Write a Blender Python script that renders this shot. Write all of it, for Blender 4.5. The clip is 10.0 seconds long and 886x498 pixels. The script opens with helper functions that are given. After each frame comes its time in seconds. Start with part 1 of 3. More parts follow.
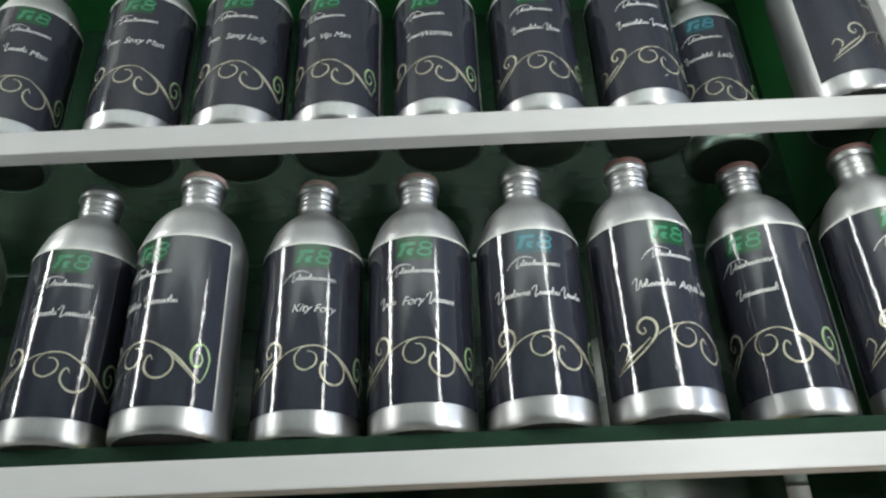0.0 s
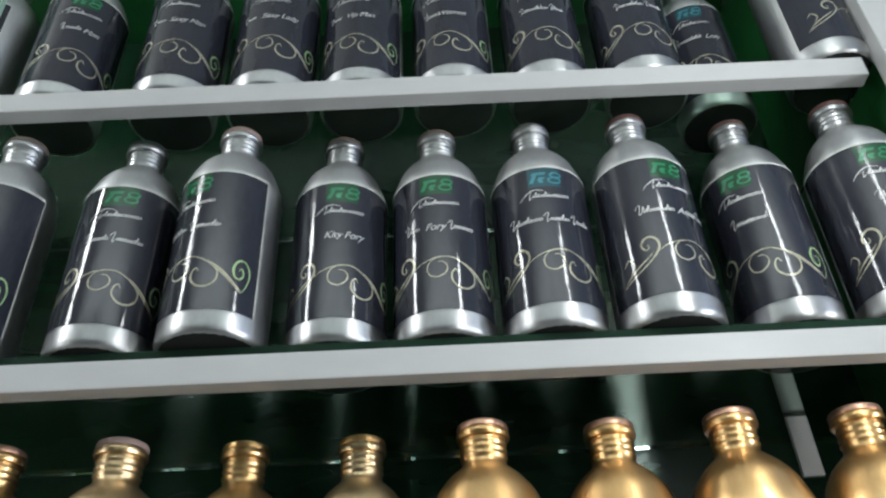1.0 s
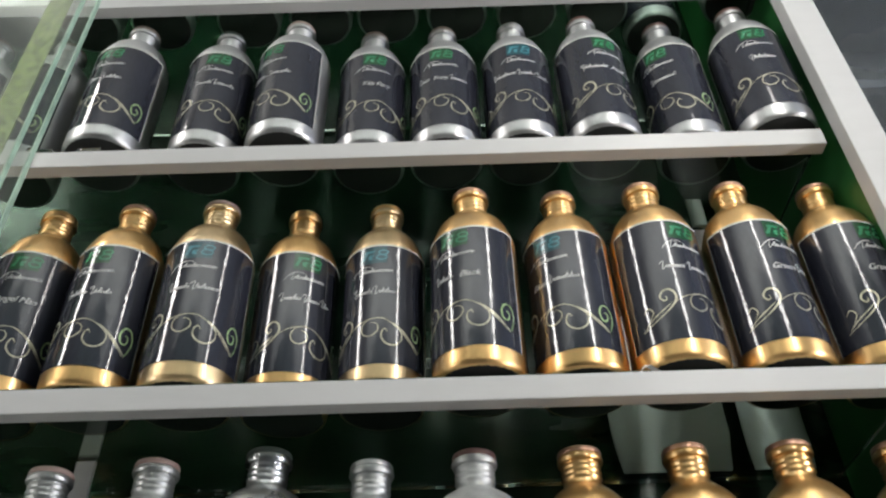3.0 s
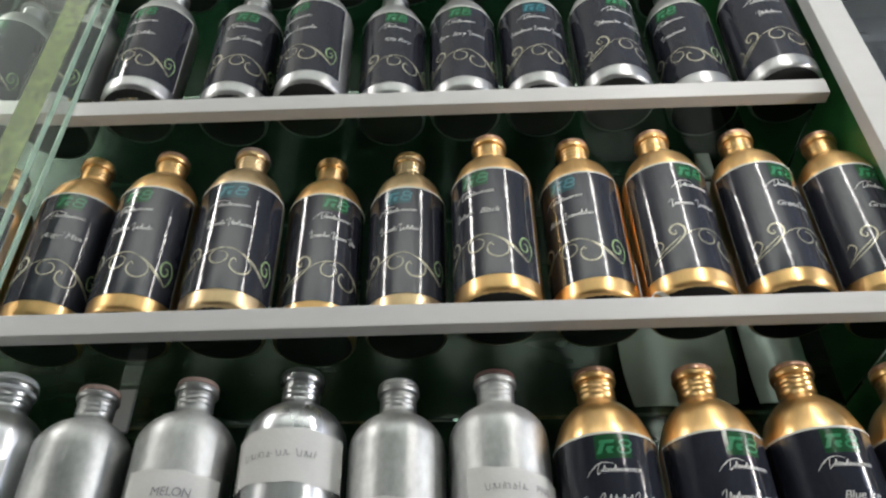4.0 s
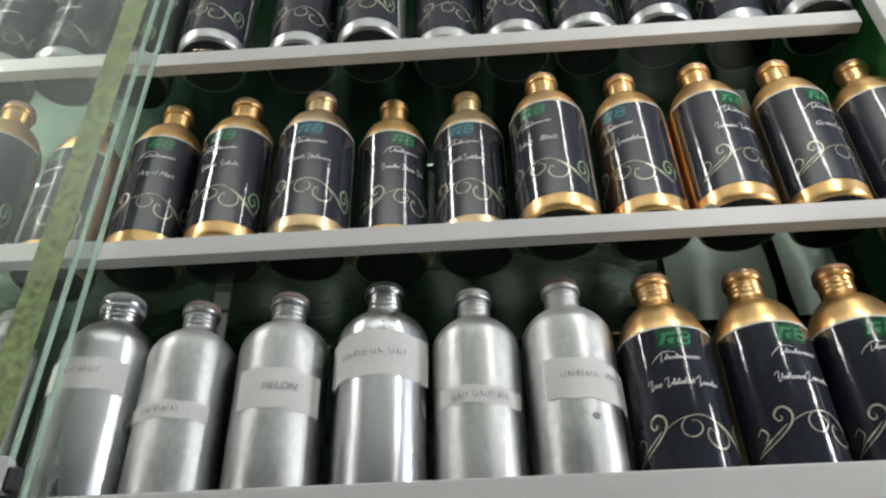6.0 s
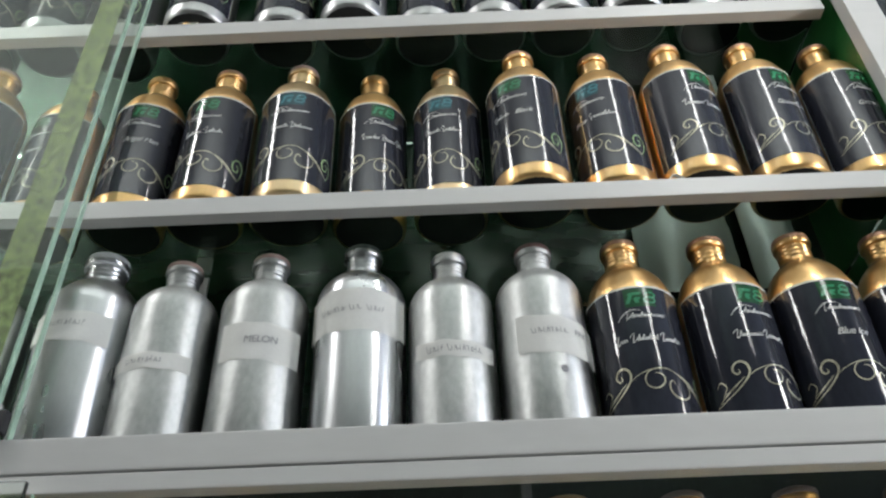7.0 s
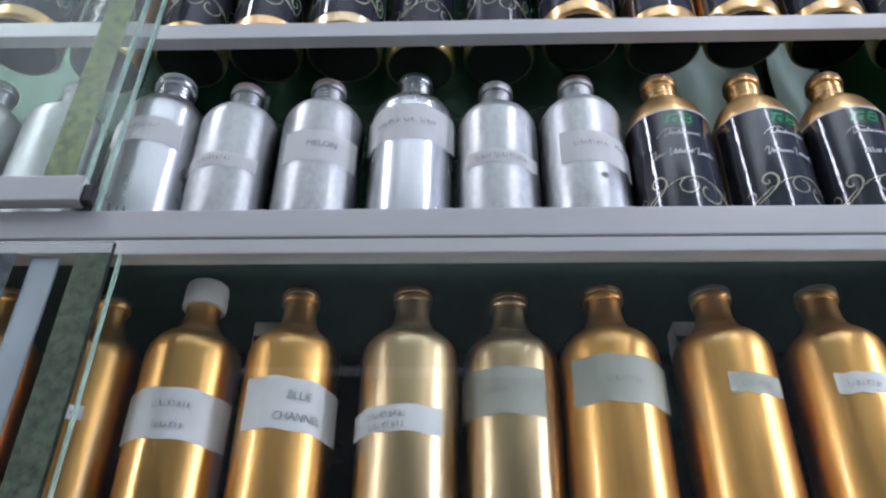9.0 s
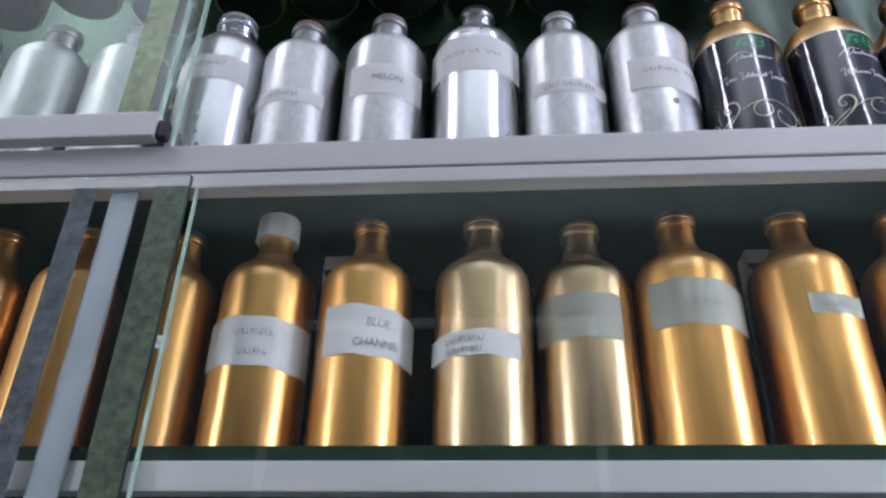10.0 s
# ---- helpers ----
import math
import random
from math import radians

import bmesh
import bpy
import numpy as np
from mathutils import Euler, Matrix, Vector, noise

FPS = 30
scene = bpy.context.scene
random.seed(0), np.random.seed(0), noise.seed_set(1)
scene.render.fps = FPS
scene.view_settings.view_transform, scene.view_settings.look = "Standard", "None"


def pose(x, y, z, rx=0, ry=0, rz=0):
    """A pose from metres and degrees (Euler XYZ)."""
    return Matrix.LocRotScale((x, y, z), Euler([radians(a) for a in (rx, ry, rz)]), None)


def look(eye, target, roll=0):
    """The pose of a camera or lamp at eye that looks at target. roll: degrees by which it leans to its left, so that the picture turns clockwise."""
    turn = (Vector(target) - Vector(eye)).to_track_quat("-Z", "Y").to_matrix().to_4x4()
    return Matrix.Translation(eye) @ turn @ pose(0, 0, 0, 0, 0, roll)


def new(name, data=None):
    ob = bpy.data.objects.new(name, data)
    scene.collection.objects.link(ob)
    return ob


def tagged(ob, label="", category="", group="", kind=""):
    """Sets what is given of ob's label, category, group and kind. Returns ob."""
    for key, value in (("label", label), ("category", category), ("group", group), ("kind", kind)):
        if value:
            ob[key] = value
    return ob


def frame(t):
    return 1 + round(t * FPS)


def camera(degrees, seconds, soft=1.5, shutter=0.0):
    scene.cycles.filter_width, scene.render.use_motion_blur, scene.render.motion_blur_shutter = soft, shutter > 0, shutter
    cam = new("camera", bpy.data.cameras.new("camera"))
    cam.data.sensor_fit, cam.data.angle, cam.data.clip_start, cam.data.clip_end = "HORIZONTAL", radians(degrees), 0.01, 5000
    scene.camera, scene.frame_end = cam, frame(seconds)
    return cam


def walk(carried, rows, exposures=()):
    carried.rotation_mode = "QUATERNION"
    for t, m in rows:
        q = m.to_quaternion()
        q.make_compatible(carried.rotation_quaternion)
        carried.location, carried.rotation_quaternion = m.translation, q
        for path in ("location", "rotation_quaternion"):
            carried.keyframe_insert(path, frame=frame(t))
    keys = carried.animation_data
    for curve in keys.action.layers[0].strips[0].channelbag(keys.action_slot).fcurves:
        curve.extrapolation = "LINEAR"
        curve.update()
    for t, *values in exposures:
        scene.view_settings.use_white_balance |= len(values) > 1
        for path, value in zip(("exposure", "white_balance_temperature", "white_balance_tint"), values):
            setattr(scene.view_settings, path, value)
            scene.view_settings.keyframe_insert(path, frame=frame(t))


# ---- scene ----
cam = camera(57.8, 10.0, soft=2.35)
METRES, EYE, TILT, LEAN, TURN = 0.80, 1.75, 30.1, 1.95, 1.58
ROWS = [
    (0.0, 0.0, 0.0, 0.0, 0.0, -0.0, -0.0),
    (0.5, -0.0085, -0.0188, -0.06, 0.65, 2.25, 0.65),
    (1.0, -0.0219, -0.0551, -0.1358, -0.33, 6.04, 0.11),
    (1.5, -0.0286, -0.1374, -0.2103, 0.5, 7.99, -0.28),
    (2.0, -0.0287, -0.2295, -0.3088, -1.17, 8.9, -0.62),
    (2.5, -0.0141, -0.2838, -0.3707, -0.41, 9.56, -0.64),
    (4.0, -0.0269, -0.3501, -0.4822, 0.68, 8.79, -0.94),
    (4.5, -0.0443, -0.367, -0.499, 2.28, 7.96, -0.26),
    (5.0, -0.069, -0.3926, -0.5156, 2.58, 7.5, 0.32),
    (5.5, -0.0802, -0.4121, -0.5414, 2.63, 7.13, 0.51),
    (7.0, -0.0811, -0.4446, -0.5983, 0.25, 7.42, -0.21),
    (7.5, -0.0727, -0.4766, -0.6671, 0.61, 8.48, -1.41),
    (8.0, -0.0794, -0.4849, -0.6914, 0.77, 8.19, -1.9),
    (8.5, -0.0917, -0.4878, -0.7221, 1.43, 6.11, -2.13),
    (9.0, -0.1045, -0.4866, -0.7548, 1.64, 4.33, -2.26),
    (9.5, -0.1202, -0.4919, -0.7716, 2.17, 3.28, -2.18),
    (10.0, -0.1428, -0.489, -0.7865, 3.9, 1.46, -1.43),
]
SWAY = [
    (0.7, look((-0.0140, 0.0138, 1.6766), (-0.0310, 1.6967, 2.7572), -2.65)),
    (1.2, look((-0.0257, 0.0094, 1.6040), (-0.0345, 1.5790, 2.8435), -2.28)),
    (1.7, look((-0.0312, -0.0232, 1.5073), (-0.0204, 1.5520, 2.7397), -2.34)),
    (2.2, look((-0.0289, -0.0428, 1.4141), (0.0380, 1.5118, 2.6705), -3.30)),
    (4.7, look((-0.0589, -0.0599, 1.2514), (-0.1482, 1.5364, 2.4531), -0.97)),
    (7.2, look((-0.0815, -0.0685, 1.1354), (-0.1308, 1.5369, 2.3271), -0.84)),
    (7.7, look((-0.0798, -0.0628, 1.0875), (-0.1298, 1.4950, 2.3408), 0.22)),
    (8.2, look((-0.0889, -0.0577, 1.0720), (-0.1494, 1.5310, 2.2854), 0.67)),
]
CARRIED = [(t, pose(0, 0, EYE, TILT, LEAN, TURN) @ pose(METRES * x, METRES * y, METRES * z, 90 + pitch, roll, yaw)) for t, x, y, z, yaw, pitch, roll in ROWS]
walk(cam, sorted(CARRIED + SWAY, key=lambda row: row[0]),
     [(0.0, 0.17, 6350, 6), (1.0, -0.04, 6050, 6), (2.0, 0.08, 6550, 11), (2.6, 0.12, 6550, 11), (4.0, 0.04, 6620, 10), (5.5, 0.04, 6620, 10), (7.5, 0.07, 6150, 8), (8.8, 0.02, 5600, 16), (10.0, 0.06, 5680, 21)])

# ---- world and light ----
world = bpy.data.worlds.new("world")
scene.world = world
world.use_nodes = True
world.node_tree.nodes["Background"].inputs[0].default_value = (0.55, 0.6, 0.62, 1)
world.node_tree.nodes["Background"].inputs[1].default_value = 0.15


def area_lamp(name, eye, target, sx, sy, watts, colour):
    data = bpy.data.lights.new(name, "AREA")
    data.shape, data.size, data.size_y, data.energy, data.color = "RECTANGLE", sx, sy, watts, colour
    ob = new(name, data)
    ob.matrix_world = look(eye, target)
    return ob


area_lamp("lamp_tube_right", (0.30, 0.07, 2.00), (0.0, 0.5, 1.9), 0.035, 0.56, 1.7, (1.0, 0.98, 0.95))
area_lamp("lamp_tube_left", (-1.20, -0.05, 2.58), (-0.1, 0.45, 2.2), 0.11, 0.66, 6.9, (1.0, 0.98, 0.95))
area_lamp("lamp_tube_side", (1.05, 0.06, 1.45), (-0.1, 0.5, 1.25), 0.06, 0.9, 7.0, (1.0, 0.97, 0.93))
# No known tube here: added fill that brightens the bottom row's left.
area_lamp("lamp_tube_low_left", (-1.60, -0.30, 1.40), (-0.2, 0.5, 1.25), 0.06, 0.9, 4.0, (1.0, 0.97, 0.93))
# Unseen bluish lamp, added to tint the ceiling that the labels mirror.
area_lamp("lamp_doorway", (2.55, -0.30, 2.15), (0.3, 0.0, 2.95), 1.6, 1.3, 24.0, (0.55, 0.68, 1.0))
# Hidden fill, added to bounce soft light off the ceiling into the room.
area_lamp("lamp_uplight", (0.0, -1.12, 2.52), (0.0, -1.13, 3.0), 2.4, 0.3, 36.0, (0.96, 1.0, 0.98))

# ---- materials ----


def nodes_of(name):
    m = bpy.data.materials.new(name)
    m.use_nodes = True
    t = m.node_tree
    return m, t.nodes, t.links, t.nodes["Principled BSDF"]


def surface(name, colour, rough, metal=0.0, vary=0.15, scale=60.0, bump=0.0, bump_scale=400.0, stretch=(1, 1, 1), aniso=0.0, spec=0.5,
            rough_vary=0.08, coat=0.0):
    """A plain surface with grain and stains at two scales."""
    m, n, l, b = nodes_of(name)
    tc = n.new("ShaderNodeTexCoord")
    mp = n.new("ShaderNodeMapping")
    mp.inputs["Scale"].default_value = stretch
    l.new(tc.outputs["Object"], mp.inputs["Vector"])
    info = n.new("ShaderNodeObjectInfo")
    add = n.new("ShaderNodeVectorMath")
    l.new(mp.outputs["Vector"], add.inputs[0])
    sc = n.new("ShaderNodeVectorMath")
    sc.operation = "SCALE"
    sc.inputs[0].default_value = (7.0, 3.0, 5.0)
    l.new(info.outputs["Random"], sc.inputs["Scale"])
    l.new(sc.outputs[0], add.inputs[1])
    big, fine = n.new("ShaderNodeTexNoise"), n.new("ShaderNodeTexNoise")
    big.inputs["Scale"].default_value, fine.inputs["Scale"].default_value = scale, scale * 9
    big.inputs["Detail"].default_value, fine.inputs["Detail"].default_value = 4, 3
    for k in (big, fine):
        l.new(add.outputs[0], k.inputs["Vector"])
    mix = n.new("ShaderNodeMix")
    mix.data_type = "FLOAT"
    mix.inputs["Factor"].default_value = 0.35
    l.new(big.outputs["Fac"], mix.inputs["A"])
    l.new(fine.outputs["Fac"], mix.inputs["B"])
    ramp = n.new("ShaderNodeMapRange")
    ramp.inputs["From Min"].default_value, ramp.inputs["From Max"].default_value = 0.3, 0.7
    ramp.inputs["To Min"].default_value, ramp.inputs["To Max"].default_value = 1 - vary, 1 + vary
    l.new(mix.outputs["Result"], ramp.inputs["Value"])
    tint = n.new("ShaderNodeVectorMath")
    tint.operation = "SCALE"
    tint.inputs[0].default_value = colour
    l.new(ramp.outputs["Result"], tint.inputs["Scale"])
    l.new(tint.outputs[0], b.inputs["Base Color"])
    rr = n.new("ShaderNodeMapRange")
    rr.inputs["From Min"].default_value, rr.inputs["From Max"].default_value = 0.3, 0.7
    rr.inputs["To Min"].default_value, rr.inputs["To Max"].default_value = max(rough - rough_vary, 0.02), rough + rough_vary
    l.new(big.outputs["Fac"], rr.inputs["Value"])
    l.new(rr.outputs["Result"], b.inputs["Roughness"])
    b.inputs["Metallic"].default_value = metal
    b.inputs["Specular IOR Level"].default_value = spec
    b.inputs["Coat Weight"].default_value = coat
    b.inputs["Coat Roughness"].default_value = 0.12
    if aniso:
        b.inputs["Anisotropic"].default_value = aniso
        tg = n.new("ShaderNodeTangent")
        tg.direction_type, tg.axis = "RADIAL", "Z"
        l.new(tg.outputs[0], b.inputs["Tangent"])
        b.inputs["Anisotropic Rotation"].default_value = 0.25
    if bump:
        bn, bp = n.new("ShaderNodeTexNoise"), n.new("ShaderNodeBump")
        bn.inputs["Scale"].default_value = bump_scale
        l.new(add.outputs[0], bn.inputs["Vector"])
        bp.inputs["Strength"].default_value, bp.inputs["Distance"].default_value = bump, 0.001
        l.new(bn.outputs["Fac"], bp.inputs["Height"])
        l.new(bp.outputs[0], b.inputs["Normal"])
    return m


def glass(name, tint, rough=0.0, haze=0.0):
    m, n, l, b = nodes_of(name)
    b.inputs["Base Color"].default_value = (*tint, 1)
    b.inputs["Transmission Weight"].default_value = 1.0
    b.inputs["IOR"].default_value = 1.45
    noise_node, ramp = n.new("ShaderNodeTexNoise"), n.new("ShaderNodeMapRange")
    noise_node.inputs["Scale"].default_value = 9.0
    noise_node.inputs["Detail"].default_value = 6.0
    ramp.inputs["From Min"].default_value, ramp.inputs["From Max"].default_value = 0.45, 0.75
    ramp.inputs["To Min"].default_value, ramp.inputs["To Max"].default_value = rough, rough + 0.02
    tc = n.new("ShaderNodeTexCoord")
    l.new(tc.outputs["Object"], noise_node.inputs["Vector"])
    l.new(noise_node.outputs["Fac"], ramp.inputs["Value"])
    l.new(ramp.outputs["Result"], b.inputs["Roughness"])
    # Pale diffuse mix: the veil of room reflections is put into the glass.
    if haze:
        film, mix, veil, amount = n.new("ShaderNodeBsdfDiffuse"), n.new("ShaderNodeMixShader"), n.new("ShaderNodeTexNoise"), n.new("ShaderNodeMapRange")
        film.inputs["Color"].default_value = (0.80, 0.83, 0.78, 1)
        veil.inputs["Scale"].default_value, veil.inputs["Detail"].default_value = 5.0, 8.0
        amount.inputs["From Min"].default_value, amount.inputs["From Max"].default_value = 0.3, 0.7
        amount.inputs["To Min"].default_value, amount.inputs["To Max"].default_value = 0.5 * haze, 1.5 * haze
        l.new(tc.outputs["Object"], veil.inputs["Vector"])
        l.new(veil.outputs["Fac"], amount.inputs["Value"])
        l.new(amount.outputs["Result"], mix.inputs["Fac"])
        l.new(b.outputs["BSDF"], mix.inputs[1])
        l.new(film.outputs["BSDF"], mix.inputs[2])
        l.new(mix.outputs["Shader"], n["Material Output"].inputs["Surface"])
    return m


ALU = surface("brushed_aluminium", (0.50, 0.505, 0.505), 0.42, 1.0, 0.11, 40, 0.10, 260, (1, 1, 0.3), 0.45, rough_vary=0.06)
GOLD = surface("gold_anodised_aluminium", (0.79, 0.50, 0.205), 0.37, 1.0, 0.11, 40, 0.10, 240, (1, 1, 0.3), 0.45, rough_vary=0.07, coat=0.9)
PALE_GOLD = surface("pale_gold_aluminium", (0.73, 0.54, 0.30), 0.37, 1.0, 0.11, 40, 0.10, 240, (1, 1, 0.3), 0.45, rough_vary=0.07, coat=0.9)
LABEL = surface("black_glossy_label", (0.0205, 0.0222, 0.0315), 0.095, 0.0, 0.25, 40, 0.115, 240, (1, 1, 0.35), 0.0, 0.5, 0.04)
PRINT = surface("cream_print", (0.40, 0.38, 0.28), 0.3, 0.25, 0.25, 120)
GREEN_PRINT = surface("pale_green_print", (0.30, 0.44, 0.20), 0.3, 0.2, 0.25, 120)
WHITE_PRINT = surface("white_print", (0.60, 0.60, 0.58), 0.35, 0.0, 0.2, 120)
EDGE = surface("white_paper_edge", (0.62, 0.63, 0.58), 0.5, 0.0, 0.1, 120)
LOGO_GREEN_DARK = surface("dark_green_print", (0.010, 0.060, 0.022), 0.18, 0.0, 0.2, 100)
LOGO_GREEN = surface("green_print", (0.03, 0.20, 0.09), 0.22, 0.0, 0.2, 100)
LOGO_BLUE_DARK = surface("dark_teal_print", (0.012, 0.06, 0.075), 0.18, 0.0, 0.2, 100)
LOGO_BLUE = surface("teal_print", (0.04, 0.19, 0.23), 0.22, 0.0, 0.2, 100)
PAPER = surface("white_paper", (0.62, 0.62, 0.60), 0.6, 0.0, 0.05, 40, 0.15, 300)
GREY_PAPER = surface("yellowed_paper_tape", (0.36, 0.365, 0.30), 0.5, 0.0, 0.1, 40, 0.15, 300)
INK = surface("grey_ink", (0.24, 0.24, 0.26), 0.6, 0.0, 0.3, 300)
RED_PLASTIC = surface("red_brown_plastic", (0.12, 0.062, 0.055), 0.4, 0.0, 0.15, 80)
BROWN_PLASTIC = surface("brown_plastic", (0.15, 0.115, 0.095), 0.4, 0.0, 0.15, 80)
PINK_PLASTIC = surface("pale_pink_plastic", (0.34, 0.24, 0.21), 0.4, 0.0, 0.15, 80)
DARK_PLASTIC = surface("dark_plastic", (0.03, 0.04, 0.035), 0.4, 0.0, 0.2, 80)
GREY_PLASTIC = surface("grey_plastic", (0.42, 0.44, 0.45), 0.45, 0.0, 0.1, 80)
WHITE_PLASTIC = surface("white_plastic", (0.74, 0.74, 0.72), 0.4, 0.0, 0.06, 80)
FRAME = surface("white_coated_aluminium", (0.49, 0.49, 0.48), 0.42, 0.0, 0.05, 14, 0.03, 300, (0.3, 1, 1))
WHITE_FRAME = surface("bright_white_aluminium", (0.80, 0.80, 0.79), 0.4, 0.0, 0.05, 14, 0.03, 300)
GROUND_EDGE = surface("ground_glass_edge", (0.012, 0.03, 0.018), 0.8, 0.0, 0.3, 60, spec=0.1)
BOARD = surface("matt_green_board", (0.012, 0.032, 0.019), 0.75, 0.0, 0.3, 12, spec=0.2)
POST = surface("grey_blue_post", (0.34, 0.38, 0.41), 0.4, 0.0, 0.15, 30)
RUBBER = surface("black_rubber", (0.02, 0.02, 0.022), 0.7, 0.0, 0.2, 90)
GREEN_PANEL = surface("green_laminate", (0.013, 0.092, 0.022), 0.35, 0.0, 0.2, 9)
# Back of the green interior, its colour darkened to hold the cabinet's shade.
BACK_PANEL = surface("shaded_green_laminate", (0.008, 0.026, 0.013), 0.19, 0.0, 0.4, 7, 0.3, 28, (0.35, 1, 1.3), spec=0.5)
STRIP = surface("green_moss_tape", (0.13, 0.17, 0.06), 0.8, 0.0, 0.95, 160, 1.0, 500)
DARK_MOSS = surface("dark_moss_tape", (0.058, 0.078, 0.046), 0.8, 0.0, 1.0, 150, 1.0, 500)
GREY_STRIP = surface("speckled_grey_tape", (0.060, 0.072, 0.085), 0.8, 0.0, 1.0, 150, 1.0, 500)
BAG = surface("pale_grey_plastic_film", (0.90, 0.90, 0.94), 0.4, 0.0, 0.1, 20, 0.3, 60)
PANE = glass("clear_glass", (0.93, 0.98, 0.94))
HAZED_PANE = glass("hazed_clear_glass", (0.94, 0.98, 0.95), 0.0, 0.012)
CLEAN_PANE = glass("lightly_hazed_glass", (0.94, 0.98, 0.95), 0.0, 0.004)
SHELF_GLASS = glass("green_shelf_glass", (0.70, 0.88, 0.76))
PALE_EDGE = surface("pale_glass_edge", (0.34, 0.48, 0.38), 0.15, 0.0, 0.3, 50, spec=0.7)
DARK_BOX = surface("dark_blue_grey_laminate", (0.02, 0.022, 0.03), 0.25, 0.0, 0.3, 9)
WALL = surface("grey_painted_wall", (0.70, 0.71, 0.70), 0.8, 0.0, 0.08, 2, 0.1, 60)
# Near-black for an unseen wall, keeps reflections in the lower glass dark.
DIM_WALL = surface("darkened_unseen_wall", (0.055, 0.075, 0.068), 0.7, 0.0, 0.45, 4, 0.1, 60)
CEILING = surface("white_ceiling", (0.62, 0.62, 0.60), 0.85, 0.0, 0.05, 2, 0.1, 60)
FLOOR = surface("grey_tile", (0.3, 0.29, 0.27), 0.35, 0.0, 0.1, 3, 0.05, 60)

# ---- mesh helpers ----


def finish(name, bm, material, smooth=True):
    me = bpy.data.meshes.new(name)
    bm.normal_update()
    bm.to_mesh(me)
    bm.free()
    me.materials.append(material)
    if smooth:
        me.shade_smooth()
    return me


def sharp(me, degrees=35):
    me.set_sharp_from_angle(angle=radians(degrees))
    return me


def lathe(name, profile, material, segments=48, cut=40):
    """A turned shape from (radius, height) pairs, bottom to top; ends closed."""
    bm = bmesh.new()
    rings = []
    for r, z in profile:
        if r < 1e-6:
            rings.append([bm.verts.new((0, 0, z))])
        else:
            rings.append([bm.verts.new((r * math.cos(2 * math.pi * k / segments), r * math.sin(2 * math.pi * k / segments), z)) for k in range(segments)])
    for a, b in zip(rings, rings[1:]):
        for k in range(segments):
            j = (k + 1) % segments
            if len(a) == 1:
                bm.faces.new((a[0], b[j], b[k]))
            elif len(b) == 1:
                bm.faces.new((a[k], a[j], b[0]))
            else:
                bm.faces.new((a[k], a[j], b[j], b[k]))
    bmesh.ops.recalc_face_normals(bm, faces=bm.faces)
    return sharp(finish(name, bm, material), cut)


def block(name, x0, x1, y0, y1, z0, z1, material, bevel=0.0):
    bm = bmesh.new()
    bmesh.ops.create_cube(bm, size=1)
    for v in bm.verts:
        v.co = Vector(((x0 + x1) / 2 + v.co.x * (x1 - x0), (y0 + y1) / 2 + v.co.y * (y1 - y0), (z0 + z1) / 2 + v.co.z * (z1 - z0)))
    if bevel:
        bmesh.ops.bevel(bm, geom=list(bm.edges), offset=bevel, segments=2, affect="EDGES", profile=0.6)
    return finish(name, bm, material, False)


def link(name, me, parent=None, label=""):
    ob = new(name, me)
    ob.parent = parent
    return tagged(ob, label)


def structure(name, me, label, category):
    return tagged(new(name, me), label, category, kind="structure")


def on_cylinder(u, v, r):
    """u: metres round the bottle from its front, v: height."""
    a = u / r
    return (r * math.sin(a), -r * math.cos(a), v)


def spline(points, steps=7):
    """A smooth line through the points."""
    pts = [np.array(p, float) for p in points]
    pts = [2 * pts[0] - pts[1], *pts, 2 * pts[-1] - pts[-2]]
    out = []
    for a, b, c, d in zip(pts, pts[1:], pts[2:], pts[3:]):
        for k in range(steps):
            t = k / steps
            out.append(0.5 * (2 * b + (c - a) * t + (2 * a - 5 * b + 4 * c - d) * t * t + (3 * b - a - 3 * c + d) * t ** 3))
    out.append(pts[-2])
    return out


def ribbon(bm, line, w0, w1, r):
    """A flat printed stroke on a cylinder; the width swells from w0 at the ends to w1 in the middle."""
    last = None
    n = len(line)
    for k, p in enumerate(line):
        q = line[min(k + 1, n - 1)] - line[max(k - 1, 0)]
        q = q / (np.linalg.norm(q) + 1e-9)
        w = (w0 + (w1 - w0) * math.sin(math.pi * k / (n - 1))) / 2
        a, b = (bm.verts.new(on_cylinder(p[0] + s * -q[1] * w, p[1] + s * q[0] * w, r)) for s in (1, -1))
        if last:
            bm.faces.new((last[0], last[1], b, a))
        last = (a, b)


def patch(bm, u0, u1, v0, v1, r, slant=0.0, n=8, wave=0.0):
    """A sheet wrapped on a cylinder."""
    rows = []
    for k in range(n + 1):
        u = u0 + (u1 - u0) * k / n
        w = wave * math.sin(9.0 * k / n + 31 * (u0 + v0))
        rows.append((bm.verts.new(on_cylinder(u, v0 + w, r)), bm.verts.new(on_cylinder(u + slant, v1 + w, r))))
    for a, b in zip(rows, rows[1:]):
        bm.faces.new((a[0], b[0], b[1], a[1]))


# ---- bottles ----
GROUPS = {0: "bottles on the top shelf", 1: "silver bottles with black labels", 2: "gold bottles with black labels", 3: "bottles behind the cross rail", 4: "gold bottles with paper tags"}
R = 0.0358
LR = R + 0.0004
mesh_store = {}


def stored(key, make):
    if key not in mesh_store:
        mesh_store[key] = make()
    return mesh_store[key]


DOME = [(0.0357, 0.1335), (0.0348, 0.1390), (0.0327, 0.1455), (0.0288, 0.1555), (0.0226, 0.1640), (0.0180, 0.1685), (0.0150, 0.1712)]
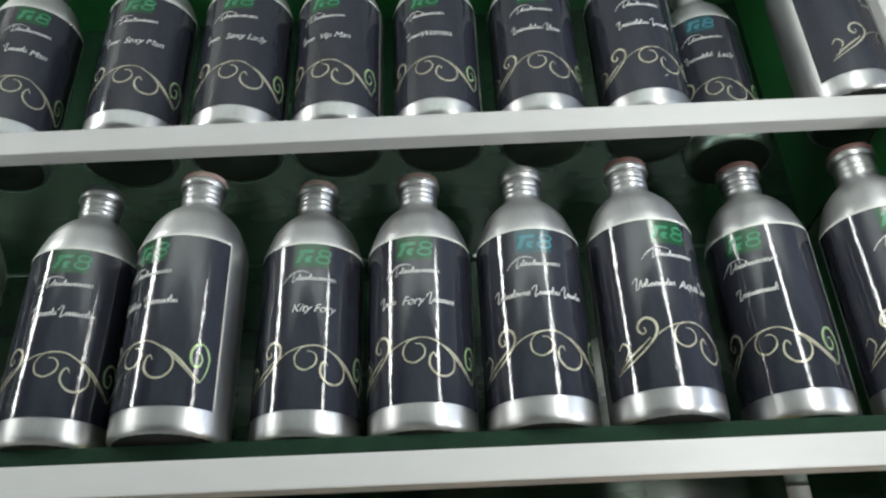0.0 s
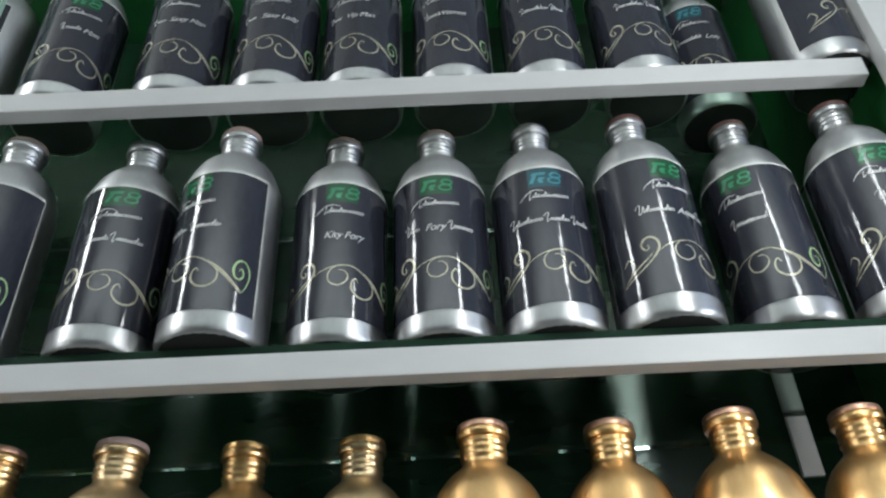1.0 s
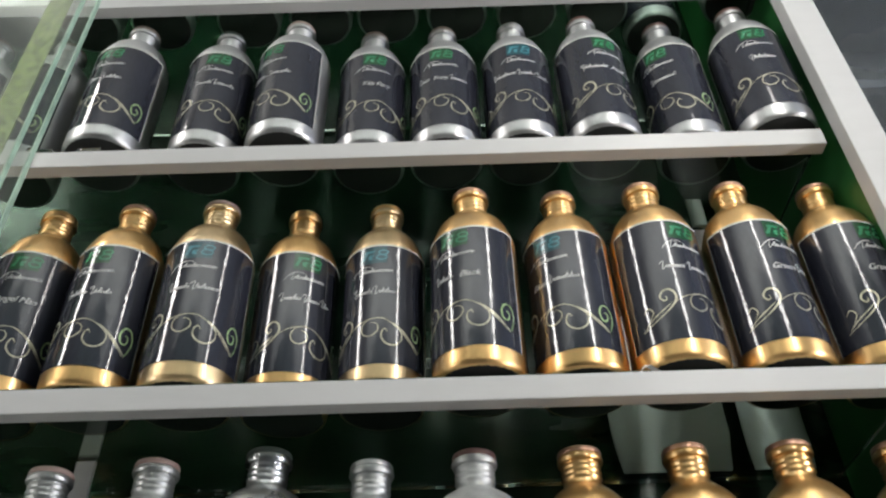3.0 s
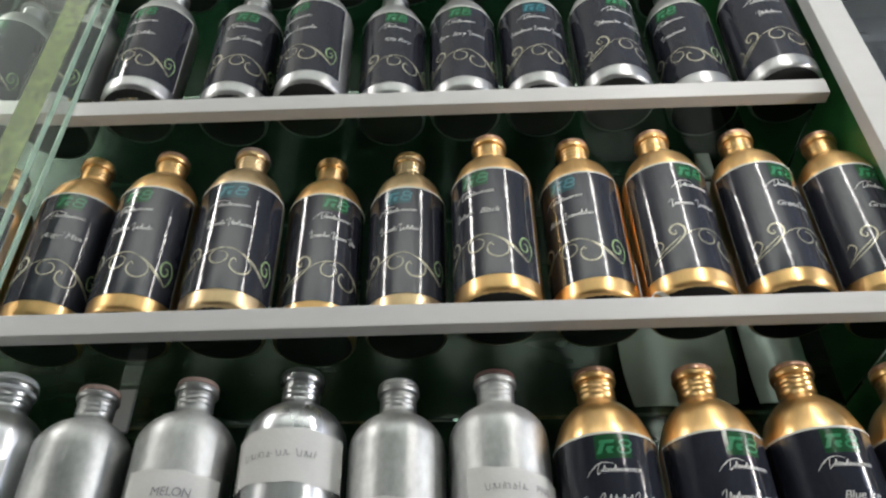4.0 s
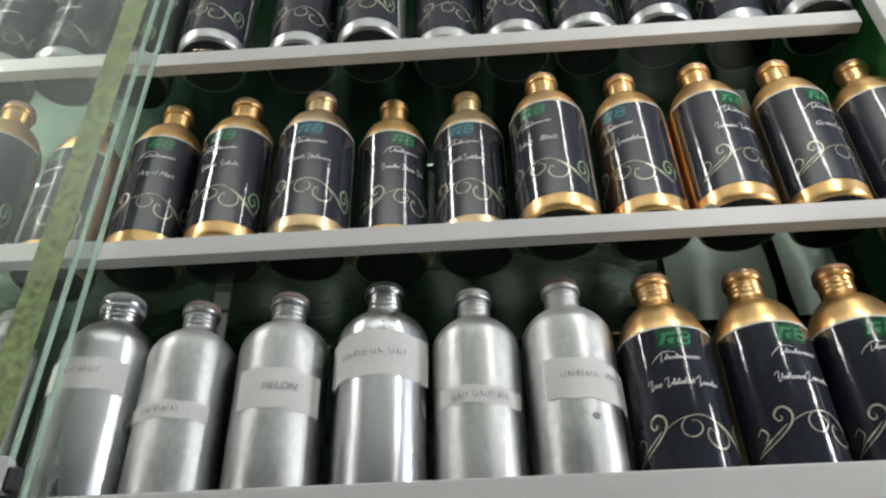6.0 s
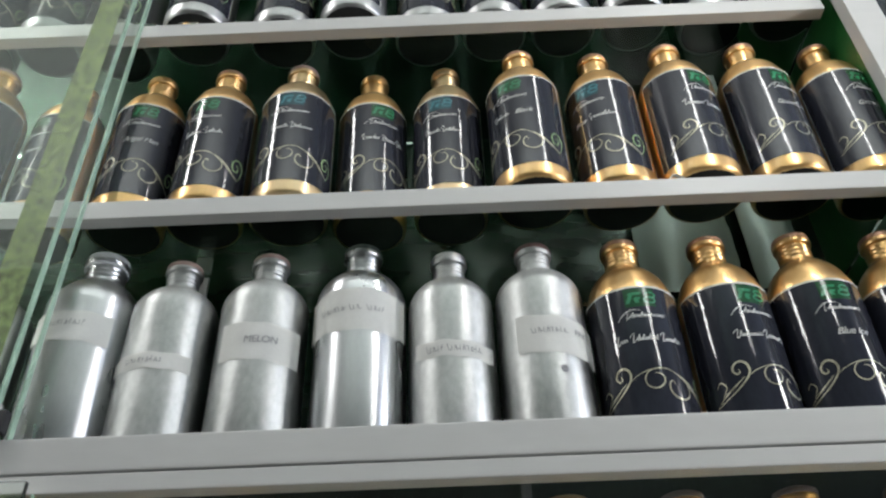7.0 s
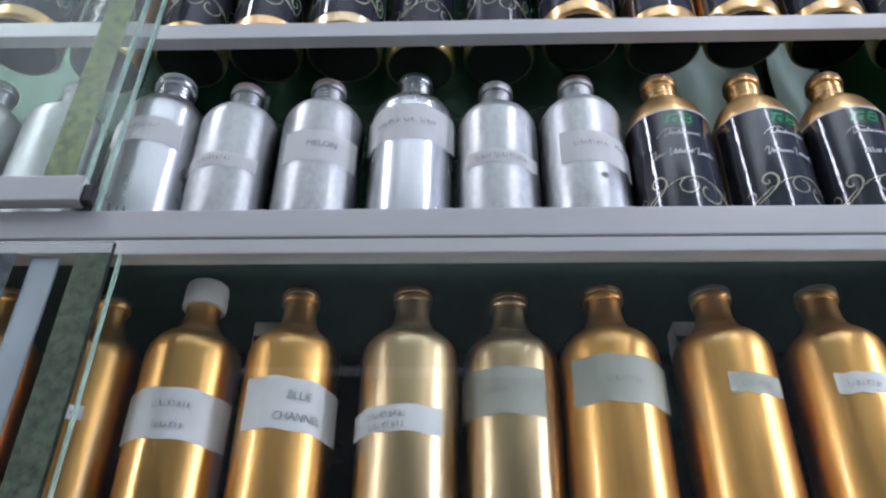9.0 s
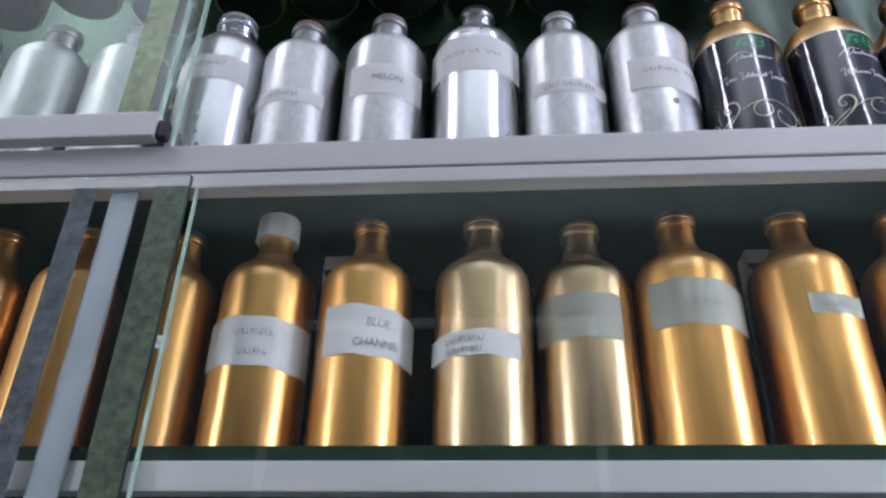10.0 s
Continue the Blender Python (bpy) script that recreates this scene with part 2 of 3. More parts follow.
SHOULDER = [(0.0357, 0.1430), (0.0349, 0.1490), (0.0326, 0.1545), (0.0292, 0.1597), (0.0249, 0.1642), (0.0202, 0.1678), (0.0152, 0.1712)]


FLASK = [(0, 0.004), (0.026, 0.003), (0.0315, 0.0), (0.0342, 0.0009), (0.0354, 0.0028), (R, 0.0055), (R, 0.06), (R, 0.1330)]
FLASK += [tuple(q) for q in spline([(R, 0.1335), (0.0356, 0.1395), (0.0343, 0.1460), (0.0310, 0.1520), (0.0262, 0.1568), (0.0214, 0.1610), (0.0172, 0.1665), (0.0145, 0.1730), (0.0135, 0.1800), (0.0133, 0.1885)], 4)][1:]
FLASK += [(0.0150, 0.1893), (0.0156, 0.1908), (0.0155, 0.1935), (0.0149, 0.1950), (0.013, 0.1955), (0, 0.1955)]


def body_profile(shape, neck=1.0):
    p = [(0, 0.004), (0.026, 0.003), (0.0315, 0.0), (0.0342, 0.0009), (0.0354, 0.0028), (R, 0.0055), (R, 0.06), (R, shape[0][1] - 0.006)]
    p += [tuple(q) for q in spline([(R, shape[0][1] - 0.005), *shape], 4)][1:]
    p += [(0.0136, 0.173), (0.0133, 0.1755)]
    for k in range(3):
        z = 0.1765 + 0.0042 * k
        p += [(0.0134, z), (0.01415, z + 0.0012), (0.01415, z + 0.002), (0.0134, z + 0.0032)]
    p += [(0.0135, 0.1892), (0.0156, 0.1900), (0.0162, 0.1915), (0.0161, 0.1935), (0.0154, 0.1950), (0.013, 0.1955), (0, 0.1955)]
    return [(r * (1 + (neck - 1) * min(max((z - 0.160) / 0.012, 0), 1)), z) for r, z in p]


def cap_mesh(material, wide=0.0):
    r = 0.0158 + wide
    return lathe("cap", [(0, 0.1948), (r - 0.0008, 0.1948), (r - 0.0001, 0.1954), (r, 0.1975), (r - 0.0006, 0.1992), (r - 0.0025, 0.2002), (0, 0.2002)] if not wide else [(0, 0.1868), (r - 0.0006, 0.1868), (r + 0.0002, 0.1876), (r + 0.0003, 0.1965), (r - 0.0003, 0.1992), (r - 0.002, 0.2006), (0, 0.2006)], material, 40)


def tall_cap_mesh():
    p = [(0, 0.186), (0.0165, 0.186), (0.0172, 0.187), (0.0168, 0.2045), (0.0160, 0.2075), (0.0135, 0.209), (0, 0.209)]
    return lathe("cap", p, WHITE_PLASTIC, 40)


def degrees_u(d):
    return radians(d) * LR


def label_mesh():
    bm = bmesh.new()
    patch(bm, degrees_u(-98), degrees_u(84), 0.0162, 0.1328, LR, n=44)
    return finish("label", bm, LABEL)


def label_edge_mesh():
    bm = bmesh.new()
    r = LR + 0.00012
    patch(bm, degrees_u(-98), degrees_u(84), 0.1322, 0.1338, r, n=44)
    patch(bm, degrees_u(83), degrees_u(84.4), 0.0162, 0.1328, r, n=1)
    patch(bm, degrees_u(-98.4), degrees_u(-97), 0.0162, 0.1328, r, n=1)
    return finish("label_edge", bm, EDGE)


def stroke_set(material, name, strokes):
    bm = bmesh.new()
    for w0, w1, pts in strokes:
        ribbon(bm, spline([(degrees_u(a), v / 1000 + 0.003) for a, v in pts]), w0 / 1000, w1 / 1000, LR + 0.00025)
    return finish(name, bm, material)


def ornament_mesh():
    return stroke_set(PRINT, "ornament", [
        (0.5, 1.7, [(-42, 53), (-41, 50), (-45, 49), (-48.5, 53), (-45, 57.5), (-38, 59), (-31.5, 56), (-30, 50.5), (-34, 45), (-44, 38.5), (-58, 32.5), (-77, 26.5)]),
        (0.4, 1.2, [(-37, 46), (-47, 41), (-60, 35.5), (-73, 29.5)]),
        (0.4, 1.0, [(-66, 34), (-60, 41), (-66, 46), (-72, 42)]),
        (0.5, 0.9, [(-30, 47), (-22, 50.5), (-10, 53.5), (2, 55), (14, 54.5), (27, 50), (40, 43), (53, 35), (64, 28.5)]),
        (0.5, 1.1, [(2, 55), (-8, 53), (-14, 47.5), (-12, 41), (-3, 38.5), (6, 42), (8, 47), (4, 50.5), (-2, 51)]),
        (0.6, 1.4, [(20, 42), (17, 45), (13, 42), (13, 36), (20, 31), (30, 30.5), (38, 35), (39, 42), (33, 47)]),
        (0.5, 1.7, [(27, 51), (40, 45), (53, 37), (66, 29)]),
    ])


def curl_mesh():
    return stroke_set(GREEN_PRINT, "curl", [
        (0.5, 1.5, [(66, 29), (71, 36), (73, 45), (68, 52.5), (60, 53), (55, 47), (57, 40), (63, 39), (66, 43), (64, 47), (61, 46)]),
    ])


def logo_field_mesh(material):
    bm = bmesh.new()
    patch(bm, degrees_u(-21), degrees_u(17), 0.1140, 0.1317, LR + 0.0001)
    return finish("logo_field", bm, material)


def logo_mesh(material):
    """Slanted bars and an open ring in place of the maker's mark."""
    bm = bmesh.new()
    r = LR + 0.00025
    for u0, u1, v0, v1, s in ((-20, -15, 0.1175, 0.1262, 6), (-17, -1, 0.1250, 0.1275, 2), (-9, -2, 0.1206, 0.1226, 1), (-8, -2.5, 0.1175, 0.1210, -2)):
        patch(bm, degrees_u(u0), degrees_u(u1), v0, v1, r, degrees_u(s), 3)
    for cu, cv, rad in ((12.0, 0.1250, 0.0023), (10.0, 0.1200, 0.0026)):
        ring = [np.array((degrees_u(cu) + 1.75 * rad * math.cos(a), cv + rad * math.sin(a))) for a in np.linspace(0, 2 * math.pi, 21)]
        ribbon(bm, ring, 0.0013, 0.0015, r)
    return finish("logo", bm, material)


def running_bar(at, width, low, rise, seed):
    """A thin uneven line in place of script that cannot be read; it starts with a tall swash."""
    rnd = random.Random(seed)
    pts = [(at - 3, low + 0.55 * rise), (at - 1, low + 0.85 * rise), (at + 2.5, low + rise), (at + 1.0, low + 0.3 * rise), (at + 0.5, low - 0.15 * rise), (at + 3.5, low + 0.1 * rise)]
    a = at + 5
    while a < at + width:
        top = 0.36 + 0.12 * rnd.random() + (0.4 if rnd.random() < 0.14 else 0.0)
        pts += [(a + 1.1, low + top * rise), (a + 1.3, low + 0.04 * rise)]
        a += 2.5 + 0.9 * rnd.random()
    return spline([(degrees_u(q), v) for q, v in pts], 4)


def tagline_mesh():
    bm = bmesh.new()
    r = LR + 0.00025
    ribbon(bm, spline([(degrees_u(a), v / 1000) for a, v in [(-33, 102.5), (-28, 106.5), (-20, 110.4), (-12, 111.2), (-4, 109.8)]]), 0.0003, 0.0007, r)
    ribbon(bm, running_bar(-22, 46, 0.1040, 0.0062, 8), 0.0004, 0.00065, r)
    return finish("tagline_bar", bm, WHITE_PRINT)


def letters(bm, text, size, u, v, r, shear=0.0, squeeze=1.0):
    """Words in the built-in font, centred at u on a cylinder."""
    data = bpy.data.curves.new("words", "FONT")
    data.body, data.size, data.shear, data.align_x, data.space_character = text, size, shear, "CENTER", 0.95
    ob = bpy.data.objects.new("words", data)
    scene.collection.objects.link(ob)
    bpy.context.view_layer.update()
    me = bpy.data.meshes.new_from_object(ob.evaluated_get(bpy.context.evaluated_depsgraph_get()))
    tmp = bmesh.new()
    tmp.from_mesh(me)
    made = {k: bm.verts.new(on_cylinder(u + k.co.x * squeeze, v + k.co.y, r)) for k in tmp.verts}
    for f in tmp.faces:
        bm.faces.new([made[k] for k in f.verts])
    tmp.free()
    bpy.data.objects.remove(ob)
    bpy.data.curves.remove(data)
    bpy.data.meshes.remove(me)


def name_mesh(words):
    """words: numbers are bars of so many degrees for writing that cannot be read, strings are lettered."""
    bm = bmesh.new()
    r = LR + 0.00025
    widths = [1.2 * w if not isinstance(w, str) else 6.4 * len(w) for w in words]
    at = -(sum(widths) + 5 * (len(words) - 1)) / 2 + 2
    for w, width in zip(words, widths):
        if isinstance(w, str):
            letters(bm, w, 0.0082, degrees_u(at + width / 2), 0.0815, r, 0.35)
        else:
            bar = running_bar(at, width, 0.0826, 0.0070, int(10 * width) + len(words))
            ribbon(bm, bar, 0.00045, 0.0007, r)
        at += width + 5
    return finish("name", bm, WHITE_PRINT, False)


SHINY_GOLD = surface("shiny_gold_aluminium", (0.82, 0.46, 0.135), 0.40, 1.0, 0.15, 34, 0.12, 200, (1, 1, 0.12), 0.5, rough_vary=0.09, coat=0.9)
# Near-black for the bottle undersides: their shade is put into this colour.
BASE = surface("shade_dark_base", (0.020, 0.021, 0.020), 0.7, 0.0, 0.3, 60, spec=0.2)
POLISHED = surface("polished_aluminium", (0.54, 0.55, 0.56), 0.30, 1.0, 0.08, 45, 0.03, 400, (1, 1, 0.3), 0.5, rough_vary=0.05)
WORN = surface("worn_aluminium", (0.48, 0.49, 0.485), 0.47, 1.0, 0.28, 24, 0.32, 110, (1, 1, 0.6), 0.4, rough_vary=0.12)
METALS = {"shiny gold": SHINY_GOLD, "polished": POLISHED, "worn": WORN, "silver": ALU, "gold": GOLD, "pale": PALE_GOLD}
COPPER = surface("copper_tinted_metal", (0.62, 0.38, 0.27), 0.4, 1.0, 0.12, 60)
CAPS = {"copper": COPPER, "red": RED_PLASTIC, "brown": BROWN_PLASTIC, "pink": PINK_PLASTIC, "dark": DARK_PLASTIC, "grey": GREY_PLASTIC, "silver": ALU, "gold": GOLD}
CAP_WORDS = {"copper": "low copper-coloured cap", "red": "low red-brown plastic cap", "brown": "low brown cap", "pink": "low pale pink cap", "dark": "low dark cap", "grey": "wide grey plastic cap",
             "silver": "low bare metal cap", "gold": "low gold cap", "white": "tall white plastic screw cap"}
METAL_WORDS = {"shiny gold": "shiny gold-coloured aluminium", "polished": "shiny silver aluminium", "worn": "silver aluminium", "silver": "silver aluminium", "gold": "gold-coloured aluminium", "pale": "pale gold aluminium"}


def bottle_base(x, y, floor, size, turn, metal, cap, label, group, plain=False, tall=1.0):
    flask = group == GROUPS[4]
    top = tagged(new("bottle"), label, "bottle", group)
    top.matrix_world = pose(x, y, floor, 0, 0, turn) @ Matrix.Diagonal((size, size, size * tall, 1))
    link("body", stored(("body", metal, plain, cap == "grey", flask), lambda: lathe("body", FLASK if flask else body_profile(SHOULDER if plain else DOME, 1.14 if cap == "grey" else 1.0), METALS[metal], 56)), top)
    link("base", stored("base", lambda: lathe("base", [(0, 0.0002), (0.0318, 0.0), (0.0336, 0.0008), (0.0340, 0.0018), (0.0332, 0.0024), (0, 0.0024)], BASE, 32)), top, "underside coloured dark for shade")
    if cap == "white":
        link("cap", stored("tall_cap", tall_cap_mesh), top, CAP_WORDS[cap])
    else:
        wide = 0.0017 if cap == "grey" else 0.0
        link("cap", stored(("cap", cap), lambda: cap_mesh(CAPS[cap], wide)), top, CAP_WORDS[cap])
    return top


def labelled_bottle(x, y, floor, size, turn, metal, cap, logo, words, group, plus="", tall=1.0):
    text = METAL_WORDS[metal] + " perfume bottle with glossy black label" + plus
    top = bottle_base(x, y, floor, size, turn, metal, cap, text, group, False, tall)
    sheet = link("label", stored("label", label_mesh), top, "glossy black label with cream ornament")
    link("label_edge", stored("label_edge", label_edge_mesh), sheet, "white cut edge of the label")
    dark, bright = (LOGO_BLUE_DARK, LOGO_BLUE) if logo == "blue" else (LOGO_GREEN_DARK, LOGO_GREEN)
    link("logo_field", stored(("field", logo), lambda: logo_field_mesh(dark)), sheet)
    link("logo", stored(("logo", logo), lambda: logo_mesh(bright)), sheet)
    link("tagline_bar", stored("tagline", tagline_mesh), sheet)
    link("ornament", stored("ornament", ornament_mesh), sheet, "cream scrollwork")
    link("curl", stored("curl", curl_mesh), sheet, "pale green curl")
    link("name", stored(("name", tuple(words)), lambda: name_mesh(words)), sheet)
    return top


def tagged_bottle(x, y, floor, size, metal, cap, tag, writing, group, plus="", tall=1.0, old=False):
    """A bare metal bottle; tag: its paper's angles and heights."""
    top = bottle_base(x, y, floor, size, 0, metal, cap, "bare " + METAL_WORDS[metal] + " bottle, handwritten paper tag" + plus, group, True, tall)
    if not tag:
        top["label"] = "bare " + METAL_WORDS[metal] + " bottle without a tag"
        return top
    a0, a1, z0, z1, skew = tag

    def paper():
        bm = bmesh.new()
        n = 20
        rows = []
        for k in range(n + 1):
            a = a0 + (a1 - a0) * k / n
            w = skew * (k / n - 0.5) + 0.0006 * math.sin(k * 0.9 + a0)
            lift = LR + (0.0012 if k in (0, n) else 0.0003 * (k in (1, n - 1)))
            rows.append([bm.verts.new(on_cylinder(radians(a) * lift, z + w, lift)) for z in (z0, (z0 + z1) / 2, z1)])
        for a, b in zip(rows, rows[1:]):
            for i in (0, 1):
                bm.faces.new((a[i], b[i], b[i + 1], a[i + 1]))
        return finish("tag", bm, GREY_PAPER if old else PAPER)

    sheet = link("tag", paper(), top, "yellowed grey paper tag" if old else "white paper tag")

    def ink():
        bm = bmesh.new()
        r = LR + 0.0006
        mid, high = (a0 + a1) / 2, z1 - z0
        for row, (v, size_v, words) in enumerate(writing):
            z = z0 + v * high
            span = sum(w if not isinstance(w, str) else 6.5 * len(w) for w in words) + 5 * (len(words) - 1)
            at = mid - span / 2
            for w in words:
                width = w if not isinstance(w, str) else 6.5 * len(w)
                if isinstance(w, str):
                    letters(bm, w, size_v, radians(at + width / 2) * r, z, r, 0.1, 0.9)
                else:
                    for k in range(int(width // 3.4)):
                        a, tall = at + 3.4 * k, size_v * (0.62 if k % 5 else 0.78)
                        lean = 0.0012 * ((k * 7) % 3 - 1)
                        patch(bm, radians(a) * r, radians(a + 0.8) * r, z, z + tall, r, lean, 1)
                        if k % 3 != 1:
                            v2 = z + tall * (0.0, 0.45, 0.85, 0.2)[k % 4]
                            patch(bm, radians(a) * r, radians(a + 3) * r, v2, v2 + 0.0006, r, 0.0002, 1)
                at += width + 5
        return finish("writing", bm, INK, False)

    link("writing", ink(), sheet)
    return top


# ---- room ----
structure("floor", block("floor", -2.7, 2.7, -1.5, 0.85, -0.05, 0.0, FLOOR), "grey tiled shop floor", "floor")
structure("ceiling", block("ceiling", -2.7, 2.7, -1.5, 0.85, 2.95, 3.0, CEILING), "white painted shop ceiling", "ceiling")
structure("wall_north", block("wall_north", -2.6, 2.6, 0.75, 0.85, 0.0, 2.95, WALL), "grey painted wall behind the cabinet", "wall")
# Out-of-view wall, set close and near-black so the lower door mirrors little haze.
structure("wall_south", block("wall_south", -2.6, 2.6, -1.5, -1.4, 0.0, 2.95, DIM_WALL), "plain shop wall out of view", "wall")
structure("wall_west", block("wall_west", -2.7, -2.6, -1.4, 0.75, 0.0, 2.95, WALL), "plain shop wall out of view", "wall")
structure("wall_east", block("wall_east", 2.6, 2.7, -1.4, 0.75, 0.0, 2.95, WALL), "plain shop wall out of view", "wall")

# ---- display cabinet ----
FLOORS = {0: 2.1305, 1: 1.897, 2: 1.643, 3: 1.394, 4: 1.174}
LIPS = {0: (0.4535, 2.106, 2.126), 1: (0.457, 1.8625, 1.882), 2: (0.457, 1.613, 1.6325), 4: (0.452, 1.140, 1.159)}
LEFT, RIGHT, FRONT, BACK = -1.0, 0.335, 0.443, 0.66
cabinet = tagged(new("display_cabinet"), "white aluminium display cabinet with green interior and glass shelves", "cabinet")
link("back_panel", block("back_panel", LEFT, RIGHT + 0.02, BACK, BACK + 0.018, 0.3, 2.46, BACK_PANEL), cabinet, "green laminate back, darkened for shade")
link("side_panel", block("side_panel", RIGHT + 0.003, RIGHT + 0.018, 0.462, BACK, 0.3, 2.46, GREEN_PANEL), cabinet, "bright green laminate side")
link("side_panel", block("side_panel", LEFT - 0.018, LEFT, 0.462, BACK, 0.3, 2.46, GREEN_PANEL), cabinet, "bright green laminate side")
link("top_panel", block("top_panel", LEFT, RIGHT, 0.462, BACK, 2.44, 2.458, GREEN_PANEL), cabinet)
link("bottom_panel", block("bottom_panel", LEFT, RIGHT, 0.462, BACK, 0.3, 0.32, GREEN_PANEL), cabinet)
link("upright", block("upright", RIGHT, RIGHT + 0.033, FRONT, 0.460, 0.3, 2.46, FRAME, 0.0012), cabinet, "white coated aluminium upright")
link("upright", block("upright", LEFT - 0.033, LEFT, FRONT, 0.460, 0.3, 2.46, FRAME, 0.0012), cabinet, "white coated aluminium upright")
for k, (front, low, high) in LIPS.items():
    link("shelf_lip", block("shelf_lip", LEFT, RIGHT - 0.012, front, front + 0.014, low, high, FRAME, 0.001), cabinet, "white coated aluminium shelf lip")
link("shelf_board", block("shelf_board", LEFT, RIGHT - 0.006, 0.4625, BACK - 0.004, 1.3895, 1.3935, BOARD), cabinet, "dark green shelf board")
for k, z in FLOORS.items():
    if k == 3:
        continue
    plate = link("shelf_glass", block("shelf_glass", LEFT, RIGHT - 0.006, LIPS[k][0] + 0.0165, BACK - 0.004, z - 0.011, z - 0.0005, SHELF_GLASS, 0.001), cabinet, "greenish glass shelf")
    plate.visible_shadow = False
    link("ground_edge", block("ground_edge", LEFT, RIGHT - 0.006, plate.bound_box[0][1] - 0.0012, plate.bound_box[0][1] - 0.0002, z - 0.0105, z - 0.001, GROUND_EDGE), cabinet, "dark green ground glass edge")
link("cross_rail", block("cross_rail", LEFT, RIGHT, FRONT, 0.461, 1.3772, 1.403, FRAME, 0.0015), cabinet, "white coated aluminium cross rail")
link("cross_rail", block("cross_rail", LEFT, RIGHT, FRONT + 0.001, 0.461, 1.363, 1.3762, FRAME, 0.0012), cabinet, "white coated aluminium cross rail")


def pane(name, x0, x1, y, z0, z1, thick, label, edges=(), material=CLEAN_PANE):
    """A sheet of glass standing in its track, with its cut edges."""
    top = tagged(new(name, block(name, x0, x1, y, y + thick, z0, z1, material)), label, "glass door", kind="structure")
    top.visible_shadow = False
    for side in edges:
        x = x0 if side == "left" else x1
        strip = link("cut_edge", block("cut_edge", x - 0.0004, x + 0.0012, y - 0.0003, y + thick + 0.0003, z0, z1, PALE_EDGE), top, "pale green cut edge of the glass")
        strip.visible_shadow = False
    return top


upper = pane("door_1", LEFT, -0.407, 0.4375, 1.425, 2.44, 0.005, "clear sliding glass door with a pale green cut edge", ("right",), HAZED_PANE)
link("bottom_rail", block("bottom_rail", LEFT, -0.4035, 0.431, 0.4425, 1.4045, 1.4285, FRAME, 0.0012), upper, "white aluminium door rail")
link("rail_stop", block("rail_stop", -0.4033, -0.3945, 0.433, 0.442, 1.4045, 1.4215, RUBBER, 0.002), upper, "black rubber stop")
link("moss_tape", block("moss_tape", -0.4435, -0.4185, 0.4432, 0.4440, 1.4285, 2.44, STRIP), upper, "rough moss-green tape strip")
rear = pane("door_2", LEFT, -0.397, 0.4475, 1.4045, 2.44, 0.005, "clear rear sliding glass door", ("right",))
pane("door_3", -0.366, RIGHT, 0.4445, 0.34, 1.370, 0.005, "clear lower sliding glass door", ("left",))
low_left = pane("door_4", LEFT, -0.3685, 0.4365, 0.34, 1.370, 0.005, "clear lower sliding glass door with taped edge")
link("speckled_tape", block("speckled_tape", -0.395, -0.3705, 0.4420, 0.4430, 0.34, 1.362, DARK_MOSS), low_left, "rough speckled grey-green tape strip")
link("speckled_tape", block("speckled_tape", -0.458, -0.440, 0.4420, 0.4430, 0.34, 1.362, GREY_STRIP), low_left, "rough speckled grey-green tape strip")
link("centre_post", block("centre_post", -0.432, -0.411, 0.4485, 0.4515, 0.34, 1.362, POST, 0.0008), cabinet, "grey aluminium post behind the doors")

for x in (-0.398, -0.352):
    clip = link("shelf_clip", block("shelf_clip", x - 0.011, x + 0.011, 0.4585, 0.4700, 1.8823, 1.8890, PANE, 0.0012), cabinet, "small clear plastic shelf clip")
    clip.visible_shadow = False

link("shelf_bracket", block("shelf_bracket", 0.2395, 0.2555, 0.600, 0.604, 1.838, 1.8855, FRAME, 0.0008), cabinet, "pale aluminium shelf bracket")
link("shelf_bracket", block("shelf_bracket", 0.2395, 0.2555, 0.600, 0.604, 1.8975, 1.935, FRAME, 0.0008), cabinet, "pale aluminium shelf bracket")
link("shelf_bracket", block("shelf_bracket", -0.338, -0.322, 0.575, 0.579, 1.590, 1.6315, FRAME, 0.0008), cabinet, "pale aluminium shelf bracket")
link("shelf_bracket", block("shelf_bracket", -0.338, -0.322, 0.575, 0.579, 1.6435, 1.662, FRAME, 0.0008), cabinet, "pale aluminium shelf bracket")

# ---- things behind the bottles ----


def film_bag(x, z, w, h, seed, label):
    """A slack plastic bag standing against the back panel."""
    rnd = random.Random(seed)
    bm = bmesh.new()
    nx, nz = 12, 14
    grid = []
    for side in (0, 1):
        sheet = []
        for j in range(nz + 1):
            row = []
            for i in range(nx + 1):
                s, t = i / nx * 2 - 1, j / nz * 2 - 1
                round_off = (1 - (0.34 if t > 0 else 0.08) * abs(t) ** 3.2) * (1 + 0.02 * math.sin(4 * t + seed))
                bulge = 0.011 * (1 - s * s) * (1 - t ** 4) + 0.0035 * rnd.random() + 0.003 * math.sin(5 * s + 3 * t + seed) * (1 - s * s)
                row.append(bm.verts.new((x + s * w / 2 * round_off, BACK - 0.016 + (bulge * 0.3 if side else -bulge), z + t * h / 2)))
            sheet.append(row)
        grid.append(sheet)
        for j in range(nz):
            for i in range(nx):
                bm.faces.new((sheet[j][i], sheet[j][i + 1], sheet[j + 1][i + 1], sheet[j + 1][i]))
    bmesh.ops.remove_doubles(bm, verts=bm.verts, dist=0.0004)
    bmesh.ops.recalc_face_normals(bm, faces=bm.faces)
    return tagged(new("plastic_bag", finish("plastic_bag", bm, BAG)), label, "bag", "bags behind the bottles")


